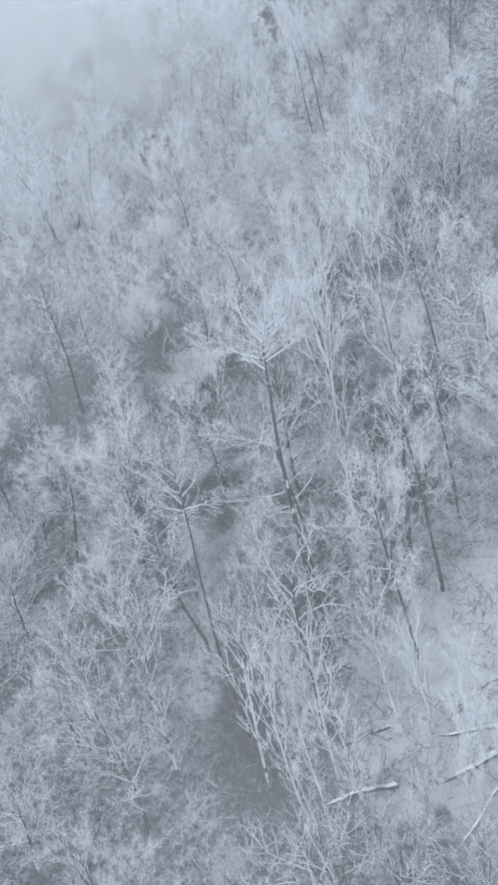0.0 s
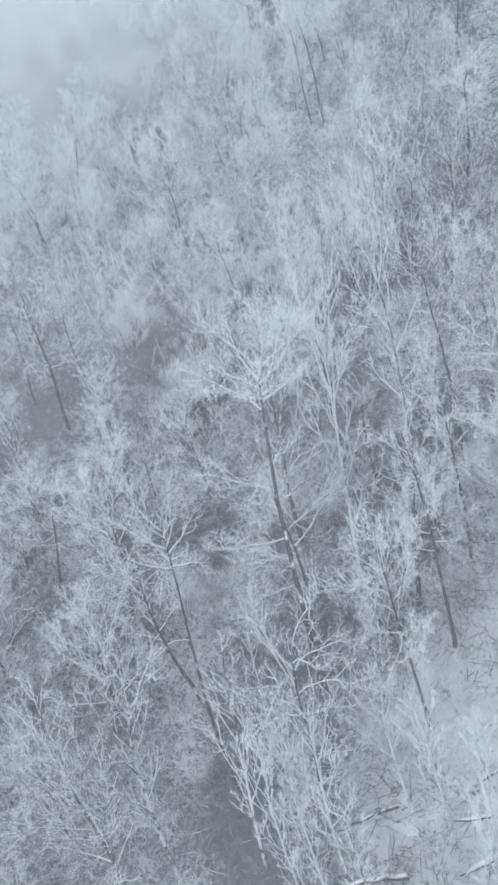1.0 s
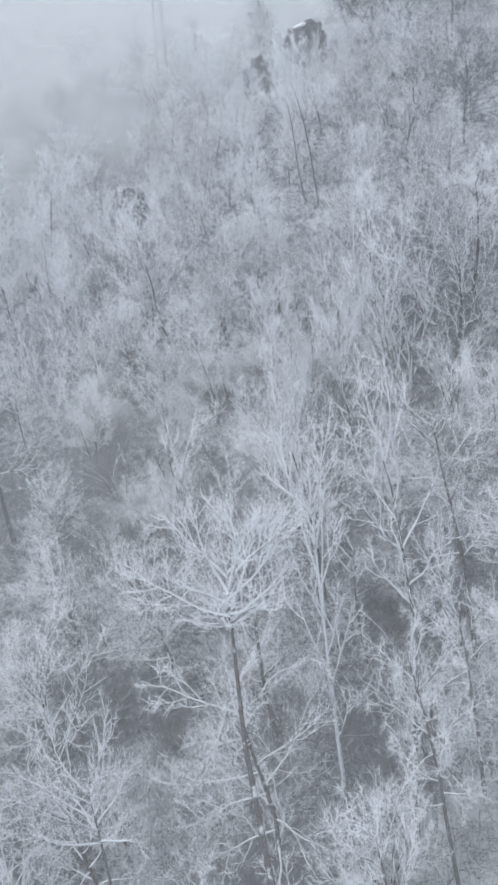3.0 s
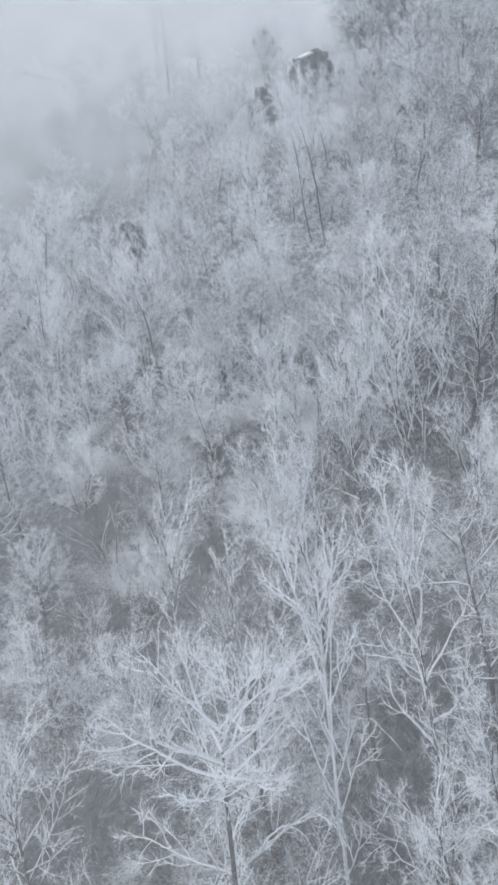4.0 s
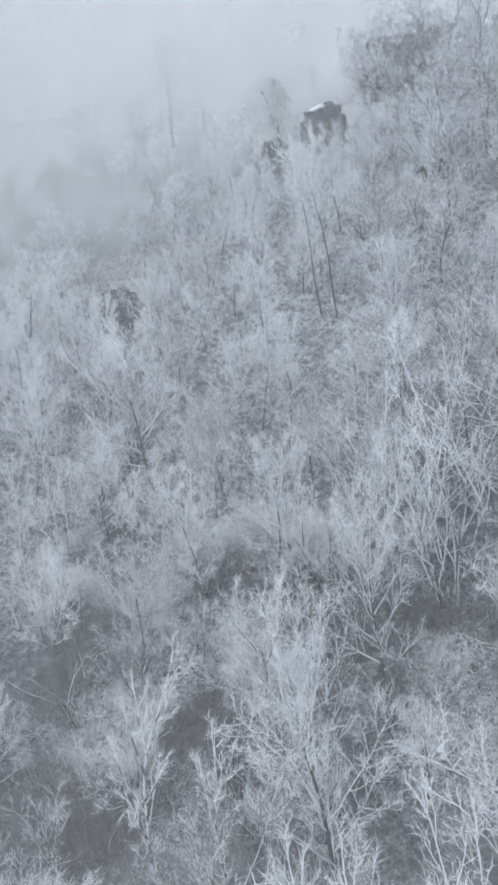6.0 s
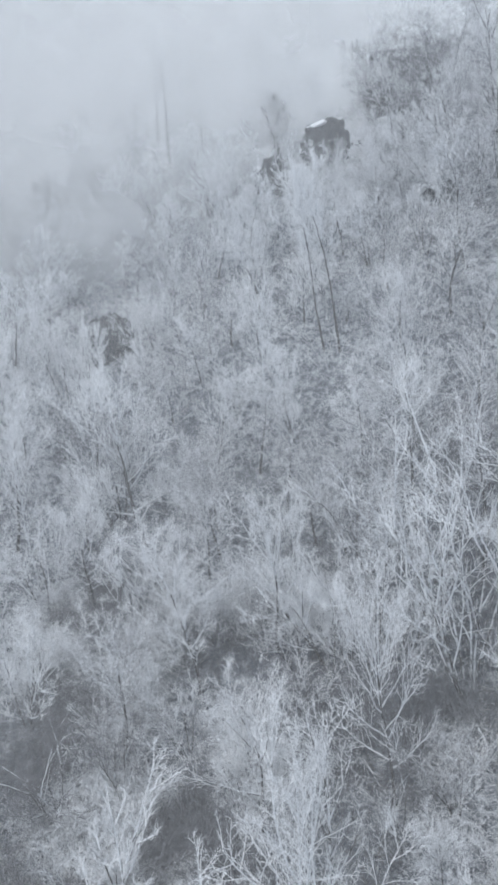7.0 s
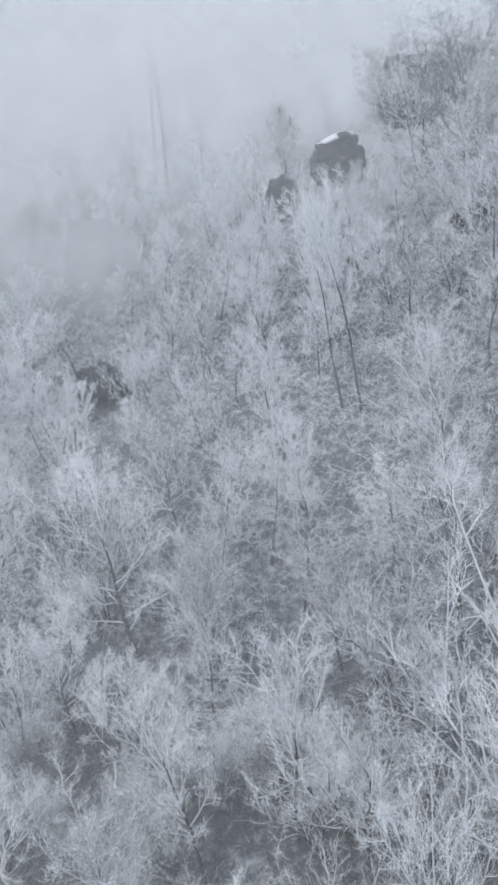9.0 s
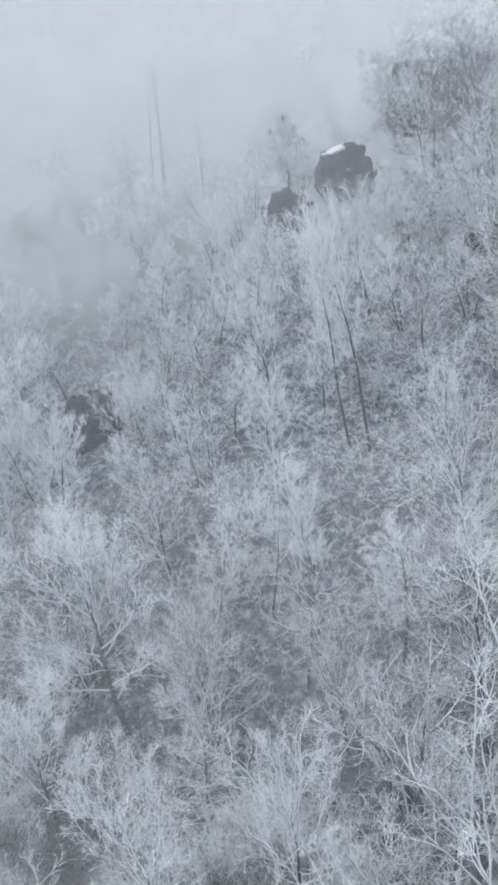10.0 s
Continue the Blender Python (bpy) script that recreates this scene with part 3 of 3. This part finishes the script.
hero("whips", 1, 0.5, 64.2, 33.7, 0, (-2, -3), room=1.5, wide=0.8, heavy=True)
hero("round", 1, 2.7, 65.8, 34.3, 200, room=1.6, wide=0.8, heavy=True)
hero("round", 0, 5.3, 68.0, 35.6, 0, room=1.8, wide=0.85, heavy=True)
hero("round", 0, -2.4, 64.6, 30.4, 100, room=1.6, wide=0.8, heavy=True)
hero("round", 1, 7.6, 73.6, 40.6, 90, (0, -6), room=2.0)
hero("round", 0, 10.2, 72.4, 41.4, 200, (0, -6), room=2.0)
hero("far", 0, 11.6, 76.0, 43.6, 10, room=2.0)
hero("far", 1, 13.4, 82.0, 47.0, 70, room=2.0)
hero("round", 1, 6.4, 83.6, 44.6, 10, room=2.0)
hero("round", 0, 15.6, 79.0, 47.0, 10, room=2.0)
hero("layer", 0, 9.4, 81.2, 44.8, 30, (4, -8), room=1.6, wide=1.4, heavy=True)
hero("layer", 2, 12.0, 79.2, 45.0, 210, (4, -8), room=1.6, wide=1.4, heavy=True)
hero("layer", 1, 7.2, 84.0, 43.6, 120, (4, -8), room=1.4, wide=1.3, heavy=True)
hero("round", 1, 13.8, 71.4, 40.6, 50, room=1.8)
hero("round", 0, -9.4, 63.2, 27.6, 30, (0, -8), room=1.4, wide=0.7, heavy=True)
hero("far", 0, 1.2, 70.4, 33.6, 0, room=1.6, heavy=True)
hero("far", 1, 4.6, 72.6, 35.8, 60, room=1.6)
hero("far", 2, -3.8, 70.8, 33.0, 0, room=1.6, heavy=True)
hero("vase", 2, 7.4, 51.6, 26.4, 0, room=1.8)

# open ground with fallen timber, the rocks and the dark hollow stay free of trees
TAKEN += [(1.6, 16.2, 1.5), (2.6, 18.6, 1.3), (2.7, 77.0, 2.6), (2.2, 74.0, 1.8), (3.4, 82.0, 3.0), (2.6, 79.6, 2.0), (-1.4, 75.0, 2.8), (-1.1, 72.4, 1.9), (-12.0, 63.0, 1.9), (-12.4, 61.0, 1.6), (-11.8, 59.2, 1.3), (9.0, 65.5, 1.5), (1.1, 54.4, 2.2), (0.9, 51.6, 1.5), (-11.3, 59.6, 1.9)]


# hollows where the wood opens and its floor lies dark
HOLLOWS = [(-8.7, 41.9, 1.6), (-8.3, 36.6, 1.7), (-3.0, 38.4, 0.9), (-0.9, 43.9, 0.8), (2.9, 37.9, 0.9), (-4.2, 19.6, 1.2), (-3.3, 44.4, 1.0), (-12.1, 60.8, 1.2), (-10.2, 44.6, 1.8), (-7.2, 46.0, 1.2), (-5.8, 36.8, 1.2), (-6.4, 26.4, 0.9), (2.6, 30.6, 1.0), (-6.3, 43.2, 0.9), (-0.3, 38.6, 0.8)]
BARE = [(-12.1, 63.0, 2.2), (-12.1, 60.8, 1.9), (-11.6, 58.8, 1.2), (-1.3, 74.4, 1.7), (-1.0, 72.2, 1.2)]
TAKEN += [(x, y, r * 0.85) for x, y, r in HOLLOWS]


def hollow(x, y):
    return any((x - a) ** 2 + (y - b) ** 2 < r * r * 0.6 for a, b, r in HOLLOWS)


def fill():
    """The rest of the wood: trees and shrubs wherever there is room."""
    rng = random.Random(11)
    grid = {}

    def free(x, y, room):
        for gx in range(int(x // 4) - 1, int(x // 4) + 2):
            for gy in range(int(y // 4) - 1, int(y // 4) + 2):
                for a, b, r in grid.get((gx, gy), ()):
                    if (a - x) ** 2 + (b - y) ** 2 < ((r + room) * (0.72 if y < 26 else 0.69 if y > 43 and x < 3 else 0.84)) ** 2:
                        return False
        return True

    def take(x, y, r):
        grid.setdefault((int(x // 4), int(y // 4)), []).append((x, y, r))

    for a, b, r in TAKEN:
        take(a, b, r)
    for _ in range(9000):
        y = rng.uniform(11, 62)
        x = rng.uniform(-0.3 * y - 9.5, 0.175 * y + 2)
        if x > 0.165 * y + 2 and y < 36:
            continue
        low = y < 30
        kind = rng.choices(("vase", "round", "droop", "candle", "shrub"), (2, 3, 2, 2, 2) if low else (1, 4, 5, 1, 3))[0]
        room = {"vase": 1.8, "round": 1.85, "droop": 1.7, "candle": 1.15, "shrub": 1.4}[kind]
        if not free(x, y, room):
            continue
        take(x, y, room)
        h = {"vase": 6.3, "round": 5.4, "droop": 5.4, "candle": 4.6, "shrub": 3.4}[kind] * rng.uniform(0.6, 1.3) * (1.25 if y > 26 else 1.0)
        if y < 20 and x > -4:
            h *= 0.7
        swell = noise.noise(Vector((x * 0.17, y * 0.17, 5.5)))
        h *= 1 + 0.6 * swell
        if y > 44 and kind == "shrub":
            kind = "farshrub"
        elif y > 53 and kind in ("round", "droop"):
            kind = "far"
        plant(kind, rng.randrange(3), x, y, height=h, spin=rng.uniform(0, 360), tilt=(rng.gauss(-1, 3), rng.gauss(1.5, 3)), heavy=rng.random() < (0.02 if y < 42 else 0.9 if y > 43 and x < 3 else 0.3) + 0.6 * swell)
    for _ in range(2600):
        y = rng.uniform(60, 86)
        x = rng.uniform(-0.36 * y - 4, 0.26 * y - 3)
        kind = "far" if rng.random() < 0.6 else "farshrub"
        room = 1.75 if kind == "far" else 1.4
        if not free(x, y, room):
            continue
        take(x, y, room)
        plant(kind, rng.randrange(3), x, y, height=(5.6 if kind == "far" else 4.0) * rng.uniform(0.7, 1.3), spin=rng.uniform(0, 360), tilt=(rng.gauss(-1, 4), rng.gauss(1.5, 4)), heavy=x < 6 and rng.random() < 0.75)
    for _ in range(420):
        y = rng.uniform(86, 116)
        x = rng.uniform(-0.42 * y, 0.26 * y - 3)
        if free(x, y, 1.9):
            take(x, y, 1.9)
            plant("wisp", rng.randrange(3), x, y, height=4.5 * rng.uniform(0.7, 1.3), spin=rng.uniform(0, 360), tilt=(rng.gauss(-1, 3), rng.gauss(1.5, 3)), heavy=True)


fill()


# ---- undergrowth ----
def build_undergrowth(name, label, y0, y1, mode, count, low, high, r, splay, material, seed, x0=None):
    """Many-stemmed clumps of thin rimed shoots, thicker here and thinner there."""
    rng = random.Random(seed)
    w = Wood()
    placed = 0
    while placed < count:
        y = rng.triangular(y0, y1, mode)
        x = rng.uniform(-0.31 * y - 9 if x0 is None else x0, 0.2 * y + 3)
        thick = noise.noise(Vector((x * 0.3, y * 0.3, 1.3 + 3.7 * seed)))
        if thick < rng.uniform(-0.55, 0.0) - (0.35 if high < 2.3 else 0) or (0.6 < x < 6 and 13.5 < y < 22.5 and rng.random() < 0.93):
            continue
        if high > 2.5 and hollow(x, y) and rng.random() < 0.6 or any((x - a) ** 2 + (y - b) ** 2 < r * r for a, b, r in BARE):
            continue
        placed += 1
        base = Vector((x, y, ground(x, y) - 0.05))
        size = rng.uniform(low, high) * (0.75 + 0.5 * max(0, thick))
        for _ in range(4):
            d = Vector((rng.gauss(0, splay), rng.gauss(-0.1, splay), 1)).normalized()
            p = base + Vector((rng.gauss(0, 0.22), rng.gauss(0, 0.22), 0))
            h = size * rng.uniform(0.5, 1.0)
            q = p + d * h * 0.6
            bend = Vector((d.x * 1.6 + rng.gauss(0, 0.25), d.y * 1.6 + rng.gauss(0, 0.25), rng.uniform(-0.35, 0.8))).normalized()
            tip = q + bend * h * 0.5
            w.whip(p, q, tip, r)
            for _ in range(7):
                t = rng.uniform(0.2, 1.0)
                m = p.lerp(q, t / 0.6) if t < 0.6 else q.lerp(tip, (t - 0.6) / 0.4)
                e = aside(rng, d if t < 0.6 else bend, rng.uniform(0.4, 1.3), rng.uniform(0, 6.28))
                w.feather(m, m + e.normalized() * h * rng.uniform(0.2, 0.42) * (1.2 - 0.5 * t), r * 0.9, jitter(rng, 1.0))
    ob = mesh_object(name, w.v, w.f, material)
    tagged(ob, label, "undergrowth", kind="stuff")


build_undergrowth("undergrowth", "tangled waist-high undergrowth dusted with rime", 10, 48, 28, 3200, 0.8, 2.6, 0.0065, 0.8, M_SCRUB, 5)
build_undergrowth("scrub", "dense rime-white scrub covering the upper slope", 42, 88, 60, 3300, 0.8, 2.1, 0.0105, 0.95, M_HIGH, 6)
build_undergrowth("thicket", "dense greyish thicket beside the rocks high on the slope", 63, 88, 72, 800, 1.2, 3.0, 0.012, 0.85, M_SCRUB, 7, 3.5)
build_undergrowth("brushwood", "knee-high greyish brushwood between the trees", 11, 52, 34, 5000, 0.6, 2.2, 0.0075, 0.9, M_BRUSH, 9)
build_undergrowth("scrub", "rounded rime-white bushes on the misty upper slope", 56, 92, 76, 1800, 0.9, 2.4, 0.012, 1.0, M_HIGH, 10)


def build_tangle():
    """Arching grey stems that fill the dim hollows between the trees."""
    rng = random.Random(51)
    w = Wood()
    for a, b, size in HOLLOWS:
        if b > 58:
            continue
        for _ in range(round(140 * size * size)):
            turn, away = rng.uniform(0, 6.28), size * 1.5 * math.sqrt(rng.random())
            x, y = a + math.cos(turn) * away, b + math.sin(turn) * away
            p = Vector((x, y, ground(x, y) - 0.03))
            for _ in range(4):
                lean, h = rng.uniform(0, 6.28), rng.uniform(0.4, 1.3)
                d = Vector((math.cos(lean) * 0.6, math.sin(lean) * 0.6, 1)).normalized()
                q = p + d * h
                tip = q + Vector((math.cos(lean), math.sin(lean), rng.uniform(-0.6, 0.3))).normalized() * h * 0.8
                w.whip(p, q, tip, 0.012)
                for _ in range(5):
                    m = q.lerp(tip, rng.uniform(-0.4, 1.0))
                    w.feather(m, m + (tip - q).normalized() * h * 0.3 + jitter(rng, 0.13), 0.007, jitter(rng, 1.0))
    tagged(mesh_object("tangle", w.v, w.f, M_SCRUB), "arching grey stems tangled in the hollows between trees", "undergrowth", kind="stuff")


build_tangle()


def build_fallen_twigs():
    """Sticks and dead stalks strewn over the floor of the wood."""
    rng = random.Random(21)
    for name, label, count, material in (("fallen_twigs", "dark fallen sticks strewn over the forest floor", 5000, M_BARK), ("rimed_sticks", "rimed fallen sticks strewn over the forest floor", 2200, M_SCRUB)):
        w = Wood()
        for _ in range(count):
            y = rng.triangular(10, 60, 20)
            x = rng.uniform(-0.31 * y - 9, 0.2 * y + 3)
            p = Vector((x, y, ground(x, y) + 0.03))
            a, h = rng.uniform(0, 6.28), rng.uniform(0.2, 1.3)
            q = Vector((x + math.cos(a) * h, y + math.sin(a) * h, 0))
            q.z = ground(q.x, q.y) + rng.uniform(0.02, 0.2)
            w.spike(p, q, rng.uniform(0.006, 0.016))
        tagged(mesh_object(name, w.v, w.f, material), label, "sticks", kind="stuff")


build_fallen_twigs()


def build_dead_grass():
    """Tufts of flattened dead grass and stalks between the trees."""
    rng = random.Random(33)
    w = Wood()
    for _ in range(5200):
        y = rng.triangular(10, 52, 26)
        x = rng.uniform(-0.31 * y - 9, 0.2 * y + 3)
        lean = rng.uniform(0, 6.28)
        for _ in range(6):
            a, h = lean + rng.gauss(0, 0.7), rng.uniform(0.15, 0.55)
            px, py = x + rng.gauss(0, 0.15), y + rng.gauss(0, 0.15)
            p = Vector((px, py, ground(px, py) - 0.02))
            w.spike(p, p + Vector((math.cos(a) * 0.8, math.sin(a) * 0.8, rng.uniform(0.3, 1.1))).normalized() * h, rng.uniform(0.008, 0.014))
    tagged(mesh_object("dead_grass", w.v, w.f, M_GRASS), "tufts of dead grass touched with rime on the forest floor", "grass", kind="stuff")


build_dead_grass()
build_fog()


# ---- rocks, fallen timber, dead poles ----
def lump(seed, size, rough, cuts=5):
    """A broken boulder: an angular mass roughened at two scales."""
    bm = bmesh.new()
    bmesh.ops.create_icosphere(bm, subdivisions=cuts, radius=1.0)
    off = Vector((seed * 3.7, seed * 1.9, seed * 5.3))
    for v in bm.verts:
        p = v.co.copy()
        step = Vector([math.copysign(min(1, abs(c) * 1.5), c) for c in p])
        p = p.lerp(step, 0.55)
        p *= 1 + rough * noise.noise(p * 1.3 + off) + rough * 0.5 * noise.noise(p * 3.1 + off) + rough * 0.18 * noise.noise(p * 9 + off)
        v.co = Vector((p.x * size[0], p.y * size[1], p.z * size[2]))
    return bm


def rock(seed, x, y, z, size, turn, label, cap=None, sheltered=False):
    ob = new("rock_outcrop")
    bm = lump(seed, size, 0.35)
    me = bpy.data.meshes.new("rock_mass")
    bm.to_mesh(me)
    bm.free()
    me.materials.append(M_FACE if sheltered else M_ROCK)
    body = new("rock_mass", me)
    body.parent = ob
    if cap:
        bm = lump(seed + 2, cap[3:], 0.2, 4)
        me = bpy.data.meshes.new("snow_cap")
        bm.to_mesh(me)
        bm.free()
        me.materials.append(M_CAP)
        me.polygons.foreach_set("use_smooth", [True] * len(me.polygons))
        top = new("snow_cap", me)
        top.location = cap[:3]
        top.rotation_euler = (radians(14), radians(-16), 0)
        top.parent = ob
        top["label"] = "thin cap of fresh snow"
    ob.matrix_basis = pose(x, y, z, 0, 0, turn)
    tagged(ob, label, "rock", "rocks on the slope")


rock(1, 2.7, 77.5, 35.5, (1.5, 1.3, 1.75), 10, "dark craggy rock outcrop capped with fresh snow", (-0.5, -0.35, 1.68, 0.9, 0.8, 0.12))
rock(4, 4.3, 77.8, 34.4, (0.9, 1.0, 1.4), 40, "dark rock shoulder beside the snow-capped outcrop")
rock(6, -1.3, 76.0, 33.1, (1.6, 1.3, 1.7), -20, "dark jagged rock outcrop among rimed shrubs")
# added dark mass that gives the shade of the cavity below the shrub
rock(9, -12.0, 62.9, 23.4, (1.35, 1.1, 1.8), 15, "dark rock added as the shaded hollow under an overhanging rimed shrub", sheltered=True)
rock(12, 9.4, 83.6, 40.2, (2.6, 1.3, 2.7), -12, "dark rock bank behind drooping rime-laden branches", sheltered=True)
rock(14, 9.5, 67.9, 29.9, (1.3, 0.9, 0.9), 20, "low dark rock under arching rimed branches", sheltered=True)


def fallen_log(x0, y0, x1, y1, r, bend, stubs, label, snow=True):
    rng = random.Random(int(x0 * 100 + y0 * 10))
    ob = new("fallen_log")
    a, b = Vector((x0, y0, ground(x0, y0) + r * 0.8)), Vector((x1, y1, ground(x1, y1) + r * 0.8))
    side = (b - a).cross(UP).normalized()
    pts = []
    for i in range(9):
        t = i / 8
        p = a.lerp(b, t) + side * bend * math.sin(3.1 * t) + jitter(rng, 0.02)
        p.z = max(p.z, ground(p.x, p.y) + r * 0.6)
        pts.append(p)
    w = Wood()
    w.tube(pts, [r * (1 - 0.5 * i / 8) for i in range(9)], 9)
    mesh_object("log", w.v, w.f, M_BARK, ob, "dark weathered trunk", True)
    if snow:
        w = Wood()
        w.tube([p + UP * r * 0.42 for p in pts], [r * 0.82 * (1 - 0.5 * i / 8) for i in range(9)], 8)
        mesh_object("snow_ridge", w.v, w.f, M_CAP, ob, "ridge of snow along the top", True)
    for _ in range(stubs):
        p, e = along(pts, rng.uniform(0.15, 0.95))
        w = Wood()
        q = path(rng, p, aside(rng, e, rng.uniform(0.6, 1.0), rng.uniform(0, 3.1)) + UP * 0.5, rng.uniform(0.4, 1.2), 4, 0.15, 0.0)
        w.tube(q, (r * 0.35, r * 0.3, r * 0.24, r * 0.16, 0), 5)
        mesh_object("branch_stub", w.v, w.f, M_LIMB, ob, "", True)
    tagged(ob, label, "log", "fallen timber on the snow")


fallen_log(4.6, 16.4, 0.8, 16.9, 0.085, 0.05, 3, "dark fallen trunk lying across the snow")
fallen_log(4.8, 16.9, 0.7, 15.8, 0.12, -0.1, 2, "thick fallen trunk carrying a ridge of snow")
fallen_log(-0.5, 16.1, -2.7, 16.2, 0.085, 0.08, 2, "snow-topped fallen trunk among saplings")
fallen_log(3.4, 16.2, 0.7, 14.2, 0.06, 0.1, 3, "thin fallen stem sloping over the snow")
fallen_log(-0.4, 17.6, -2.4, 17.4, 0.06, 0.03, 2, "thin dark fallen stem half under snow", False)
fallen_log(4.4, 18.4, 1.6, 17.5, 0.05, 0.12, 5, "crooked fallen bough with broken side branches", False)


def dead_pole(x, y, height, r, tilt, spurs):
    rng = random.Random(int(x * 10 + y))
    ob = new("dead_tree")
    z = ground(x, y)
    pts = path(rng, Vector((0, 0, -0.5)), Vector((0, 0, 1)), height, 7, 0.012, 0)
    w = Wood()
    w.tube(pts, [r * (1 - 0.75 * i / 7) for i in range(8)], 6)
    mesh_object("trunk", w.v, w.f, M_BARK, ob, "", True)
    for _ in range(spurs):
        p, e = along(pts, rng.uniform(0.35, 0.95))
        w = Wood()
        w.tube(path(rng, p, aside(rng, e, 1.0, rng.uniform(0, 6.28)), rng.uniform(0.3, 0.9), 3, 0.1, 0.1), (0.03, 0.022, 0.015, 0), 4)
        mesh_object("branch", w.v, w.f, M_LIMB, ob)
    ob.matrix_basis = pose(x, y, z, tilt, 4, 0)
    tagged(ob, "thin dead trunk standing bare in the fog", "dead tree", "dead trunks in the fog")


dead_pole(-10.6, 83.4, 12.2, 0.075, 0, 3)
dead_pole(-11.7, 84.6, 13.6, 0.075, 0, 3)
dead_pole(-13.2, 83.6, 8.5, 0.1, 1, 4)
dead_pole(-7.6, 83.2, 7.0, 0.09, 2, 4)
